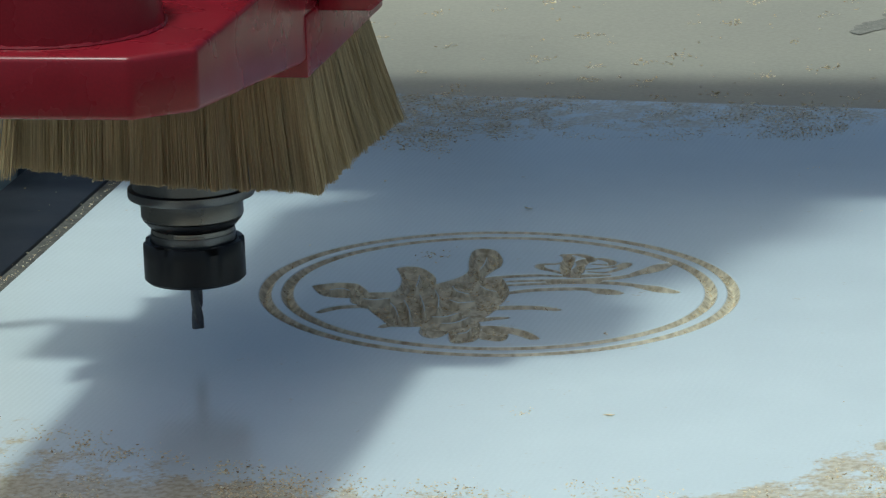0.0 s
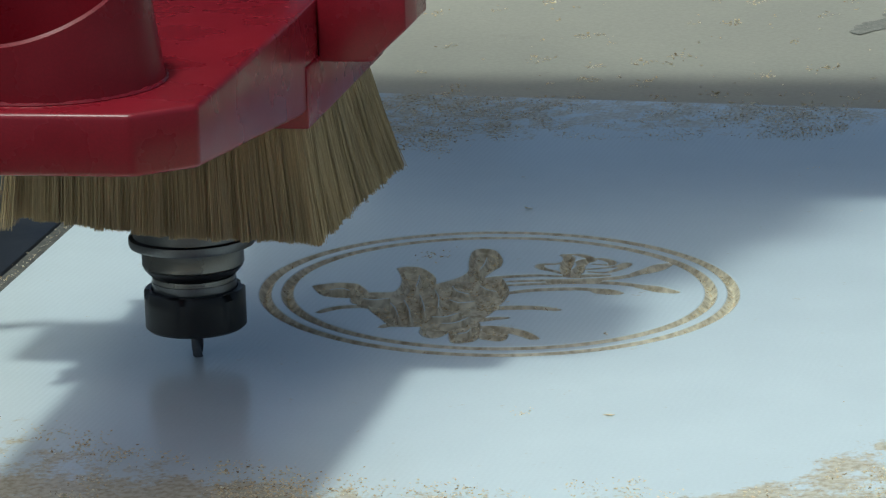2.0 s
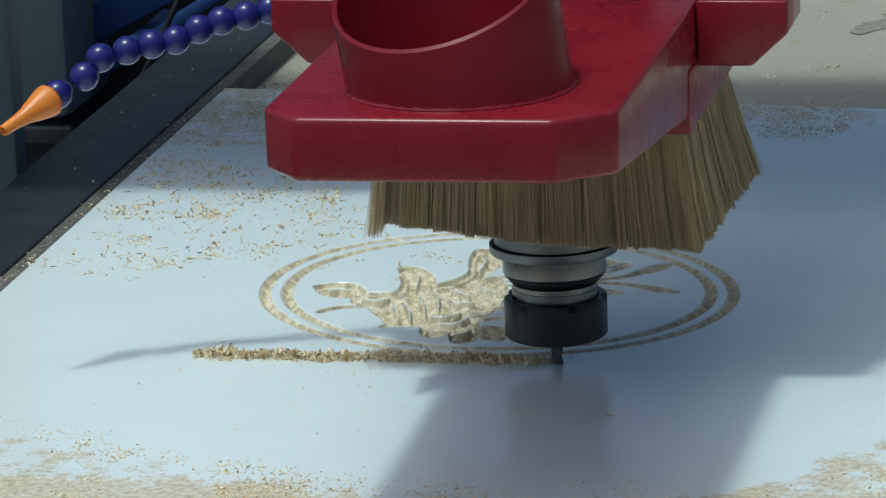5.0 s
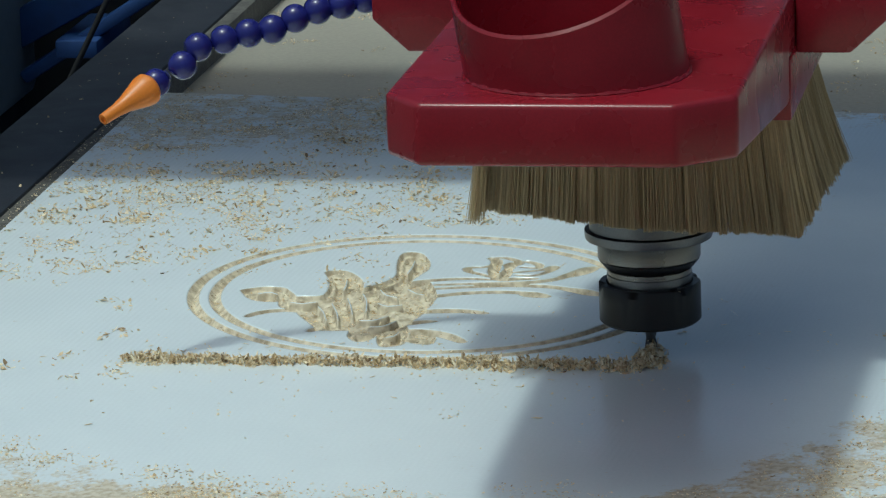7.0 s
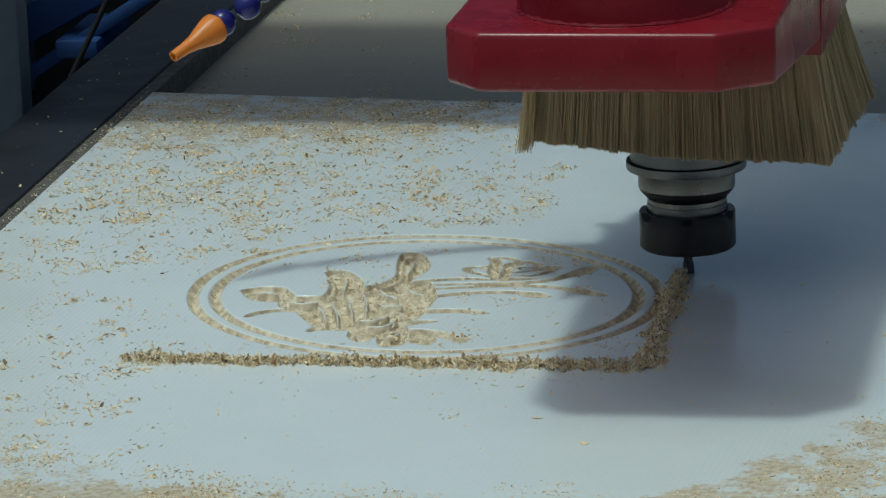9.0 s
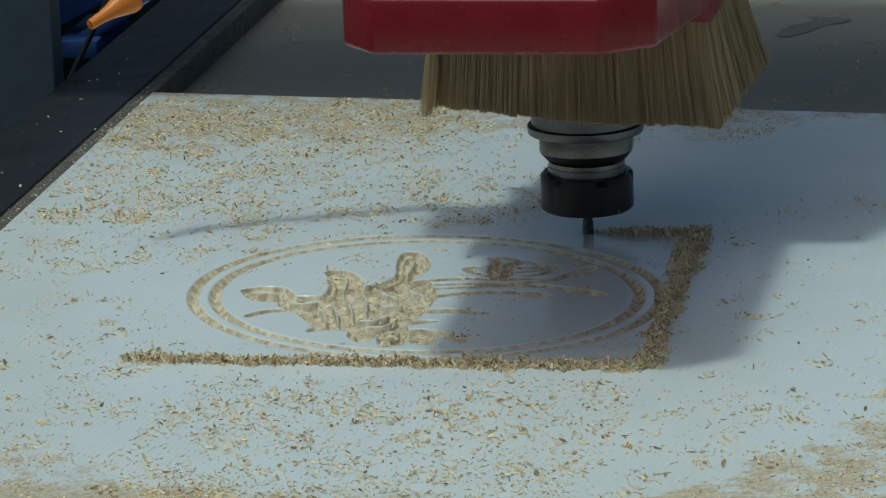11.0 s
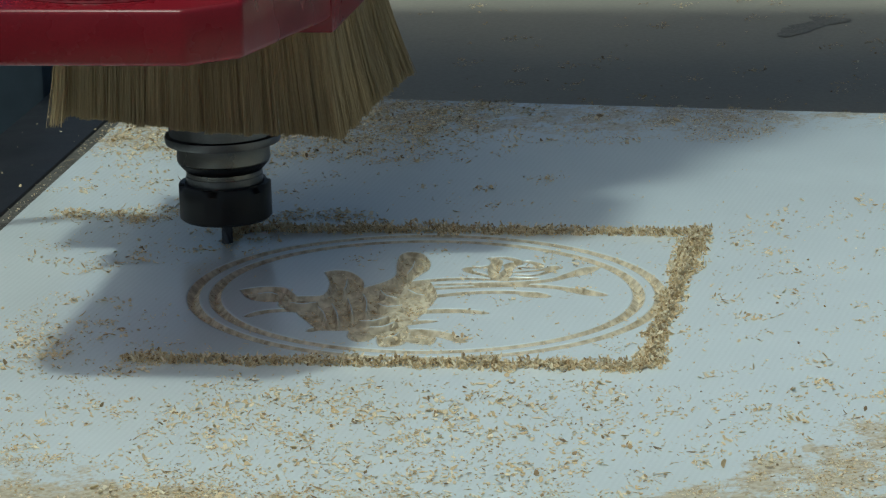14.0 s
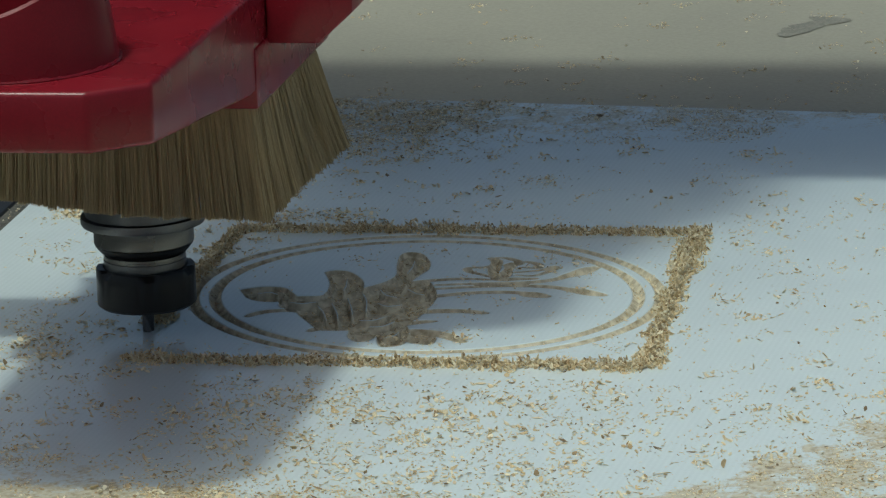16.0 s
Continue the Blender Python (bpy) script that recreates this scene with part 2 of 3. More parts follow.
# ---------------------------------------------------------------- the board with its carving
CENTRE = (0.1305, 0.1326)
FILLS = {
    'head': [(-100, 4), (-96, 7), (-89, 10), (-81, 9), (-77, 4), (-72, -5), (-69, -13), (-70, -19), (-74, -17), (-81, -18), (-88, -16), (-93, -11), (-97, -3)],
    'neck': [(-75, -10), (-67, -8), (-58, -7), (-54, -3), (-50, 2), (-39, 8), (-33, 15), (-25, 20), (-17, 23), (-8, 26), (-2, 13), (2, -2), (3, -15), (2, -28), (1, -41), (-3, -56), (-13, -70), (-25, -70), (-36, -71), (-43, -70), (-51, -57), (-59, -43), (-63, -35), (-73, -26)],
    'crest': [(-63, 42), (-59, 45), (-53, 43), (-46, 33), (-41, 21), (-39, 6), (-42, -6), (-52, -7), (-54, -3), (-54, 7), (-56, 21), (-60, 34)],
    'plume': [(-33, 15), (-27, 25), (-24, 38), (-27, 56), (-29, 71), (-29, 82), (-26, 85), (-21, 82), (-17, 74), (-13, 62), (-12, 49), (-14, 39), (-16, 29), (-18, 15), (-27, 8)],
    'foot': [(-14, -67), (-3, -61), (2, -84), (2, -95), (-2, -99), (-6, -99), (-9, -91), (-11, -81)],
    'footb': [(-27, -70), (-26, -81), (-22, -89), (-18, -91), (-15, -85), (-14, -77), (-15, -69)],
    'rump': [(1, -79), (5, -89), (10, -93), (16, -94), (17, -88), (15, -80), (7, -75)],
    'bud': [(29, 62), (32, 66), (34, 60), (33, 52), (34, 40), (32, 34), (30, 42), (31, 54)],
}
STROKES = {
    'whisker': ([(-86, -47), (-83, -42), (-77, -37), (-67, -35), (-57, -39)], 5),
    'spur': ([(-48, -73), (-45, -69), (-36, -67)], 5),
    'tail_a': ([(-17, 19), (-11, 25), (-1, 29), (12, 32), (26, 31)], 4),
    'tail_b': ([(0, 19), (17, 22), (35, 24), (46, 26), (57, 31), (65, 39), (71, 47), (77, 56)], 4.5),
    'tail_c': ([(0, 11), (15, 15), (35, 19), (53, 19), (65, 16), (77, 10), (88, 4)], 4.5),
    'tail_d': ([(0, -7), (5, -3), (17, 3), (32, 6), (43, 6), (51, 3), (60, -1)], 5),
    'tail_e': ([(-5, -37), (3, -34), (12, -32), (24, -32), (34, -35)], 7),
    'tail_f': ([(-2, -59), (4, -54), (11, -52)], 5),
    'tail_g': ([(-2, -71), (7, -71), (17, -75), (25, -81), (32, -89)], 7.5),
    'club_a': ([(64, 39), (70, 46), (74, 54), (77, 58)], 9),
    'club_b': ([(69, 14), (77, 10), (83, 6), (89, 3)], 8),
    'club_c': ([(48, 5), (53, 2), (60, -1)], 9),
    'petal_a': ([(22, 60), (18, 56), (12, 55), (10, 52), (13, 46), (20, 41), (27, 35)], 2.6),
    'petal_b': ([(19, 75), (23, 69), (24, 57), (25, 46), (28, 34)], 4.5),
    'petal_c': ([(19, 75), (26, 76), (33, 71), (36, 64), (33, 59)], 2.6),
    'petal_d': ([(34, 64), (38, 68), (42, 67), (47, 62), (47, 56), (38, 57)], 2.6),
    'petal_e': ([(36, 46), (44, 49), (51, 53), (55, 59), (56, 55), (53, 47), (47, 40), (38, 41)], 2.6),
    'sepal': ([(28, 33), (33, 31), (39, 33), (49, 34)], 5),
}


def inside(px, py, poly):
    hit = np.zeros(px.shape, bool)
    for (x0, y0), (x1, y1) in zip(poly, poly[1:] + poly[:1]):
        if y0 != y1:
            cross = ((y0 > py) != (y1 > py)) & (px < (x1 - x0) * (py - y0) / (y1 - y0) + x0)
            hit ^= cross
    return hit


def along(px, py, line):
    """Distance of every grid point to a line of points, and how far along it lies (0 to 1)."""
    best, where, n = np.full(px.shape, 1e9), np.zeros(px.shape), len(line) - 1
    for i, ((x0, y0), (x1, y1)) in enumerate(zip(line, line[1:])):
        dx, dy = x1 - x0, y1 - y0
        u = np.clip(((px - x0) * dx + (py - y0) * dy) / (dx * dx + dy * dy), 0, 1)
        d = np.hypot(px - x0 - u * dx, py - y0 - u * dy)
        near = d < best
        best, where = np.where(near, d, best), np.where(near, (i + u) / n, where)
    return best, where


def curve_through(points, n=8):
    """Catmull-Rom through the points."""
    p = [points[0]] + list(points) + [points[-1]]
    out = []
    for a, b, c, d in zip(p, p[1:], p[2:], p[3:]):
        for k in range(n):
            u = k / n
            out.append(tuple(0.5 * (2 * b[i] + (c[i] - a[i]) * u + (2 * a[i] - 5 * b[i] + 4 * c[i] - d[i]) * u * u
                                    + (3 * b[i] - a[i] - 3 * c[i] + d[i]) * u ** 3) for i in (0, 1)))
    return out + [points[-1]]


RIDGES = [[(-50, 30), (-48, 17), (-47, 5)], [(-20, 41), (-20, 55), (-21, 68)], [(-54, -26), (-49, -37), (-44, -53)], [(-48, -20), (-42, -37), (-38, -53)],
          [(-42, -9), (-37, -25), (-33, -41)], [(-36, 1), (-31, -14), (-27, -36)], [(-28, 8), (-23, -2), (-16, -7)], [(-24, -19), (-18, -24), (-11, -21)],
          [(-27, -52), (-20, -51), (-14, -42)], [(-20, -64), (-13, -62), (-8, -51)], [(-14, 10), (-8, 2), (-3, -1)], [(-8, -83), (-4, -80), (-3, -72)],
          [(-70, -19), (-63, -21), (-56, -17)], [(-91, -3), (-85, 0), (-80, -4)]]


def carved_depth(px, py):
    """Depth of the carving in mm over a grid in mm round the medallion's centre."""
    # the rings are slightly oval: long half axis 132.7 mm, short 117.9 mm
    qx, qy = px + 2.6, py - 0.1
    r = 122.6 * np.hypot((-0.772 * qx + 0.636 * qy) / 132.7, (0.636 * qx + 0.772 * qy) / 117.9)
    depth = np.zeros(px.shape)
    for mid, half in ((119.3, 3.3), (108.0, 3.3)):
        depth = np.maximum(depth, 2.0 * np.clip(1 - np.abs(r - mid) / half, 0, 1) ** 0.8)
    # feathers: sharp ridges between rounded troughs, fanning out from the breast
    turn, out = np.arctan2(py + 30, px + 75), np.hypot(py + 30, px + 75)
    fan = np.abs(np.sin(turn * 7.0 + 0.05 * out + 0.5 * np.sin(out * 0.16)))
    scale_row = np.abs(np.sin(out * 0.20 + 1.1 * np.sin(turn * 5.0)))
    rough = 1.0 * (fan ** 0.6 - 0.6) + 0.8 * (scale_row ** 0.7 - 0.6) + 0.15 * np.sin(px * 1.3) * np.sin(py * 1.1)
    for poly in FILLS.values():
        ring = curve_through(poly + poly[:1], 6)
        edge, _ = along(px, py, ring)
        mask = inside(px, py, ring)
        depth = np.maximum(depth, np.where(mask, np.clip(edge * 0.9, 0, 2.3) + np.clip(edge / 3, 0, 1) * rough * 1.25, 0))
        depth = np.maximum(depth, 1.8 * np.clip(1 - (edge / 1.6) ** 2, 0, 1) ** 0.6)
    for line, width in STROKES.values():
        d, u = along(px, py, curve_through(line))
        half = (width / 2 + 1.2) * (0.45 + 0.55 * np.sin(np.pi * np.clip(0.12 + 0.8 * u, 0, 1)))
        depth = np.maximum(depth, 2.2 * np.clip(1 - (d / half) ** 2, 0, 1) ** 0.6)
    for line in RIDGES:
        d, u = along(px, py, curve_through(line))
        half = 0.6 * np.sin(np.pi * np.clip(0.1 + 0.8 * u, 0, 1))
        depth *= np.clip((d - half * 0.5) / 1.0, 0, 1)
    return 1.75 * depth


def board_mesh():
    """The white board: a fine carved field in the middle, plain sheet round it, 18 mm thick."""
    n, half = 560, 0.1355
    t = np.linspace(-half, half, n)
    gx, gy = np.meshgrid(t, t)
    z = -carved_depth(gx * 1000, gy * 1000) / 1000
    verts = np.stack([gx.ravel() + CENTRE[0], gy.ravel() + CENTRE[1], z.ravel()], 1)
    i = np.arange(n * n).reshape(n, n)
    quads = np.stack([i[:-1, :-1], i[:-1, 1:], i[1:, 1:], i[1:, :-1]], -1).reshape(-1, 4)
    x0, x1, y0 = -0.1335, 0.75, -0.48

    def back(x):
        return 0.5925 - 0.105 * x
    outer = [(x0, y0), (x1, y0), (x1, back(x1)), (x0, back(x0))]
    k = len(verts)
    extra = [(x, y, 0) for x, y in outer] + [(x, y, -0.018) for x, y in outer]
    corner = [i[0, 0], i[0, -1], i[-1, -1], i[-1, 0]]
    edges = [list(i[0, :]), list(i[:, -1]), list(i[-1, ::-1]), list(i[::-1, 0])]
    faces = [tuple(q) for q in quads]
    for s in range(4):
        a, b = k + s, k + (s + 1) % 4
        faces.append(tuple([a, b] + [int(v) for v in reversed(edges[s])]))
        faces.append((k + 4 + s, k + 4 + (s + 1) % 4, b, a))
    faces.append((k + 7, k + 6, k + 5, k + 4))
    me = bpy.data.meshes.new("carved_board")
    me.from_pydata([tuple(v) for v in verts] + extra, [], faces)
    me.materials.append(LAMINATE)
    me.polygons.foreach_set("use_smooth", [True] * len(quads) + [False] * (len(me.polygons) - len(quads)))
    return me


tagged(new("carved_board", board_mesh()), "white melamine board carved with a bird in a double ring", "board")

# ---------------------------------------------------------------- the machining head
HEAD_ROWS = [(0, 0.0026, 0, 0.0254), (0.3, 0.0026, 0, 0.0249), (0.5, 0.0026, 0, 0.0228), (1.0, 0.0026, 0, 0.0133), (1.5, 0.0022, 0, 0.0036), (2.0, 0.0018, 0, 0.0008),
             (2.2, 0.0034, 0, 0), (2.5, 0.0190, 0, 0), (3.0, 0.0598, 0, 0), (3.5, 0.0990, 0, 0), (4.0, 0.1296, 0, 0), (4.2, 0.1396, 0, 0),
             (5.0, 0.182, 0, 0), (5.8, 0.228, 0, 0), (6.2, 0.2520, 0, 0), (6.4, 0.2562, 0.0030, 0), (6.6, 0.2578, 0.0130, 0), (6.8, 0.2583, 0.0245, 0), (7.0, 0.2583, 0.037, 0),
             (7.5, 0.2583, 0.0723, 0), (8.0, 0.2583, 0.1096, 0), (8.5, 0.2583, 0.1420, 0), (9.0, 0.2583, 0.1820, 0), (9.2, 0.2583, 0.1954, 0),
             (10.0, 0.2583, 0.2540, 0), (10.15, 0.2583, 0.2621, 0), (10.35, 0.2470, 0.2621, 0), (11.3, 0.1699, 0.2621, 0), (11.5, 0.1537, 0.2621, 0),
             (12.0, 0.1111, 0.2621, 0), (12.5, 0.0722, 0.2621, 0), (13.0, 0.0289, 0.2621, 0), (13.35, 0.0015, 0.2621, 0), (13.55, 0, 0.2600, 0),
             (14.0, 0, 0.2333, 0), (14.5, 0, 0.1946, 0), (15.0, 0, 0.1453, 0), (15.5, 0, 0.1039, 0), (16.0, 0, 0.0546, 0)]


def tube_mesh(r, wall, z0, z1, lean):
    bm = lathe([(r, z0), (r, z1 - 0.001), (r - wall / 2, z1), (r - wall, z1 - 0.001), (r - wall, z0)], 72, True)
    for v in bm.verts:
        if v.co.z > (z0 + z1) / 2:
            v.co.z += 0.04 * v.co.x + 0.42 * v.co.y
    bm.transform(Matrix.Rotation(radians(lean), 4, "Y"))
    return bm


def bristles():
    """Strands hung from a rounded rectangle, splayed outwards, in tufts of uneven length."""
    rnd = random.Random(4)
    verts, faces = [], []
    x0, x1, y0, y1, c = -0.0705, 0.0735, -0.066, 0.078, 0.012
    sides = [((x0, y0), (x1, y0), (0, -1)), ((x1, y0), (x1, y1), (1, 0)), ((x1, y1), (x0, y1), (0, 1)), ((x0, y1), (x0, y0), (-1, 0))]
    for (ax, ay), (bx, by), (nx, ny) in sides:
        n = 6200 if ny < 0 or nx > 0 else 1100
        cells = 46
        lean = [rnd.uniform(-1, 1) for _ in range(cells + 3)]
        for i in range(n):
            u = (i + rnd.random()) / n
            px, py = ax + (bx - ax) * u, ay + (by - ay) * u
            row = rnd.random()
            px, py = px - nx * 0.005 * row, py - ny * 0.005 * row
            at = u * cells + 0.8 * noise.noise((px * 300, py * 300, 2.0))
            cell = max(0, min(cells, int(at)))
            pull = (cell + 0.5 - at) / cells * 0.18
            along_x, along_y = (bx - ax), (by - ay)
            side = (u - 0.5) * (0.13 if u > 0.5 or ny > -1 else 0.095) + pull + lean[cell] * 0.002
            spread = 0.006 + 0.004 * rnd.random() + 0.0022 * lean[cell + 1]
            if ny < 0:
                spread -= 0.036 * max(0, 0.75 - u) ** 1.6
            if nx > 0:
                spread += 0.0075 * u
            if nx < 0:
                spread -= 0.004
            if rnd.random() < 0.03:
                side += rnd.uniform(-0.03, 0.03)
            qx = px + nx * spread + along_x * side + rnd.uniform(-1, 1) * 0.0006
            qy = py + ny * spread + along_y * side + rnd.uniform(-1, 1) * 0.0006
            low = 0.0775 + 0.0022 * rnd.random() ** 3 + 0.0007 * lean[cell] - 0.0018 * (abs(u - 0.5) * 2) ** 3 * (u > 0.5)
            if ny < 0:
                low += 0.0046 * max(0, 1 - u / 0.5) ** 0.8
            if nx < 0:
                low += 0.0048
            w = rnd.uniform(0.00014, 0.00026)
            a = rnd.uniform(0, 2.1)
            k = len(verts)
            for (x, y, z), s in (((px, py, 0.136), 1), (((px * 0.45 + qx * 0.55), (py * 0.45 + qy * 0.55), 0.102), 1), ((qx, qy, low), 0.55)):
                for j in range(3):
                    verts.append((x + s * w * math.cos(a + j * 2.094), y + s * w * math.sin(a + j * 2.094), z))
            for h in (0, 3):
                for j in range(3):
                    m = (j + 1) % 3
                    faces.append((k + h + j, k + h + m, k + h + 3 + m, k + h + 3 + j))
            faces.append((k + 6, k + 7, k + 8))
    me = bpy.data.meshes.new("brush")
    me.from_pydata(verts, [], faces)
    me.materials.append(BRISTLE)
    return me


def bead():
    """One ball-and-socket link of the hose: a ball with a skirt."""
    prof = [(0.0001, -0.0062)] + [(0.0072 * math.cos(a), 0.0072 * math.sin(a)) for a in [radians(-58 + 11 * i) for i in range(13)]] + [(0.0028, 0.0074)]
    return lathe(prof + [(0.0001, 0.0078)], 28)


def nut_mesh():
    """Round clamping nut with a stepped upper edge."""
    bm = lathe([(0.0045, 0.0150), (0.0185, 0.0146), (0.0235, 0.0144), (0.0250, 0.0158), (0.0250, 0.0270), (0.0250, 0.0338), (0.0244, 0.0347), (0.0214, 0.0347), (0.0212, 0.0320), (0.0045, 0.0320)], 72)
    for v in bm.verts:
        r, turn = math.hypot(v.co.x, v.co.y), math.degrees(math.atan2(v.co.y, v.co.x)) % 60
        if r > 0.0240 and v.co.z > 0.030 and turn < 16:
            v.co.x, v.co.y = v.co.x * 0.0222 / r, v.co.y * 0.0222 / r
        elif r > 0.0240 and v.co.z < 0.030 and v.co.z > 0.0155:
            v.co.z += 0.004 * (turn < 16) * (v.co.z > 0.02)
    return bm


def bit_mesh():
    """Two-flute router bit: round shank, twisted flutes."""
    bm = bmesh.new()
    rings, n = [], 20
    for k in range(25):
        z = 0.0160 - 0.0270 * k / 24
        fl = min(1, max(0, (k - 4) / 4))
        ring = []
        for i in range(n):
            a = 2 * math.pi * i / n
            r = 0.003 * (1 - 0.38 * fl * max(0, math.cos(2 * a)) ** 1.5)
            ring.append(bm.verts.new((r * math.cos(a + 0.22 * k), r * math.sin(a + 0.22 * k), z)))
        rings.append(ring)
    for a, b in zip(rings, rings[1:]):
        for i in range(n):
            j = (i + 1) % n
            bm.faces.new((a[j], a[i], b[i], b[j]))
    bm.faces.new(rings[0])
    bm.faces.new(list(reversed(rings[-1])))
    bmesh.ops.recalc_face_normals(bm, faces=bm.faces[:])
    return bm


def machining_head():
    head = tagged(new("machining_head"), "router spindle with red dust shoe and tan bristle brush", "router spindle")
    x0, x1, y0 = -0.0738, 0.0780, -0.2930

    def drop(y):
        return -0.0215 * max(0, min(1, (y + 0.272) / 0.192))
    plate = part("shoe_plate", prism([(x0, y0 + 0.022), (x0 + 0.0175, y0), (x1 - 0.0240, y0), (x1, y0 + 0.021), (x1, -0.08), (x1, 0.10), (x0, 0.10), (x0, -0.08)], 0.1610, 0.1885, 0.0026, None, drop),
                 RED, head, "glossy red dust shoe plate")
    tube = part("hose_socket", tube_mesh(0.0485, 0.0022, -0.010, 0.0475, 0), RED, plate, "open red hose socket")
    tube.matrix_basis = pose(0.0030, -0.2300, 0.1885) @ Matrix.Rotation(radians(-8), 4, "Y")
    seam, turns = bmesh.new(), 150
    loops = []
    for i in range(turns):
        a = 2 * math.pi * i / turns
        fat = 0.0011 + 0.0007 * noise.noise((math.cos(a) * 9, math.sin(a) * 9, 1.0)) + 0.0003 * math.sin(i * 1.7)
        loops.append([seam.verts.new(((0.0487 + fat * math.cos(b)) * math.cos(a), (0.0487 + fat * math.cos(b)) * math.sin(a), 0.0004 + fat * math.sin(b))) for b in [k * 1.0472 for k in range(6)]])
    for la, lb in zip(loops, loops[1:] + loops[:1]):
        for k in range(6):
            seam.faces.new((la[k], lb[k], lb[(k + 1) % 6], la[(k + 1) % 6]))
    bmesh.ops.recalc_face_normals(seam, faces=seam.faces[:])
    part("weld_seam", seam, RED, plate, "lumpy painted weld seam").matrix_basis = pose(0.0030, -0.2300, 0.1885)
    part("brush_holder", box(x0 + 0.001, x1 + 0.0008, -0.073, 0.095, 0.1315, 0.1612, 0.001), RED, head, "red holder of the brush")
    flip = Matrix.Translation((0, -0.046, 0)) @ Matrix.Rotation(radians(90), 4, "X")
    wing = [(-0.124, 0.189), (-0.124, 0.1735), (-0.107, 0.1580), (-0.0735, 0.1580), (-0.0735, 0.189)]
    part("bracket", prism(wing, -0.07, 0.0, 0.0012, flip), RED, head)
    part("bracket", prism([(-x - 0.003 if x < -0.08 else 0.0785, y) for x, y in wing], -0.05, 0.0, 0.0012, flip), RED, head)
    brush = new("brush", bristles())
    brush.parent = head
    tagged(brush, "dense tan bristle skirt")
    ring = box(-0.0600, 0.0680, -0.0480, 0.072, 0.0960, 0.137)
    bmesh.ops.delete(ring, geom=[f for f in ring.faces if abs(f.normal.z) > 0.9], context="FACES_ONLY")
    bmesh.ops.solidify(ring, geom=ring.faces[:], thickness=0.002)
    part("brush_core", ring, BACKING, head)
    part("spindle_nose", lathe([(0.0205, 0.0345), (0.0205, 0.0398), (0.0207, 0.0400), (0.0207, 0.0412), (0.0200, 0.0415), (0.0222, 0.0440), (0.0252, 0.0472), (0.0252, 0.0560),
                                (0.0250, 0.0566)]), STEEL, head, "ground steel spindle nose")
    part("flange", lathe([(0.0200, 0.0566), (0.0257, 0.0567), (0.0310, 0.0570), (0.0313, 0.0580), (0.0313, 0.0612), (0.0290, 0.0618), (0.0290, 0.1900)]), NECK, head, "dark steel flange")
    part("seal_ring", lathe([(0.0200, 0.0412), (0.0221, 0.0428), (0.0246, 0.0458), (0.0247, 0.0464), (0.0200, 0.0464)], 64), BLACK, head)
    part("neck", lathe([(0.0209, 0.0330), (0.0209, 0.0386), (0.0204, 0.0389), (0.0150, 0.0389)], 64), NECK, head, "dark steel collar")
    part("spindle_motor", lathe([(0.046, 0.1890), (0.050, 0.1930), (0.050, 0.42), (0.046, 0.425)], 48), HOUSING, head, "dark spindle motor housing").location = (0, 0.035, 0)
    nut = part("collet_nut", nut_mesh(), BLACK, head, "black collet nut")
    part("router_bit", bit_mesh(), CARBIDE, nut, "grey carbide router bit")
    # flexible hose
    path = [(-0.2378, -0.022, 0.1368), (-0.2245, -0.020, 0.1453), (-0.2178, -0.014, 0.1532), (-0.2059, -0.008, 0.1557), (-0.1945, -0.004, 0.1580), (-0.1834, 0.000, 0.1592),
            (-0.1727, 0.004, 0.1638), (-0.1621, 0.008, 0.1672), (-0.1507, 0.012, 0.1690), (-0.1395, 0.016, 0.1712), (-0.1280, 0.020, 0.1740), (-0.1165, 0.024, 0.1765)]
    me = smooth(mesh_of("segment", bead(), BLUE), 60)
    first = None
    for a, c in zip(path, path[1:]):
        ob = new("segment" if first else "air_hose", me)
        ob.parent = first or head
        m = look(a, c) @ Matrix.Rotation(math.pi, 4, "X")
        if first is None:
            ob.matrix_basis = m
            first = tagged(ob, "blue segmented hose with orange nozzle")
            back = m.inverted()
        else:
            ob.matrix_basis = back @ m
    noz = part("nozzle", lathe([(0.0014, 0.002), (0.0018, 0.0), (0.0028, 0.0), (0.0033, 0.009), (0.0042, 0.015), (0.0060, 0.0210), (0.0076, 0.0265), (0.0081, 0.0290), (0.0080, 0.0312), (0.0066, 0.0330), (0.0040, 0.0345)], 32), ORANGE, first, "orange tapered nozzle")
    noz.matrix_basis = back @ look((-0.2580, -0.050, 0.1248), (-0.2405, -0.026, 0.1352)) @ Matrix.Rotation(math.pi, 4, "X")
    return head, nut


head, collet_nut = machining_head()

# carriage and gantry above the head
carriage = tagged(new("gantry_carriage"), "dark steel carriage that carries the spindle", "carriage")
part("slide_plate", box(-0.085, 0.122, 0.09, 0.24, 0.30, 0.90, 0.003), HOUSING, carriage)
part("clamp", box(-0.07, 0.114, 0.04, 0.0885, 0.28, 0.70, 0.003), HOUSING, carriage)
# unseen block, added to close the lit gap between bracket and gantry shadows
part("shadow_block", box(-0.06, 0.136, -0.040, 0.0385, 0.272, 0.40, 0.003), HOUSING, carriage, "unseen dark block added to fill the shadow beside the spindle")
gantry = tagged(new("gantry_beam"), "blue steel gantry beam across the machine", "gantry beam")
part("beam", box(-0.6, 1.6, 0.28, 0.60, 0.30, 0.66, 0.006), BLUESTEEL, gantry)
part("leg", box(-0.52, -0.241, 0.505, 0.530, -0.60, 0.297, 0.004), GREYPANEL, gantry, "grey gantry leg")

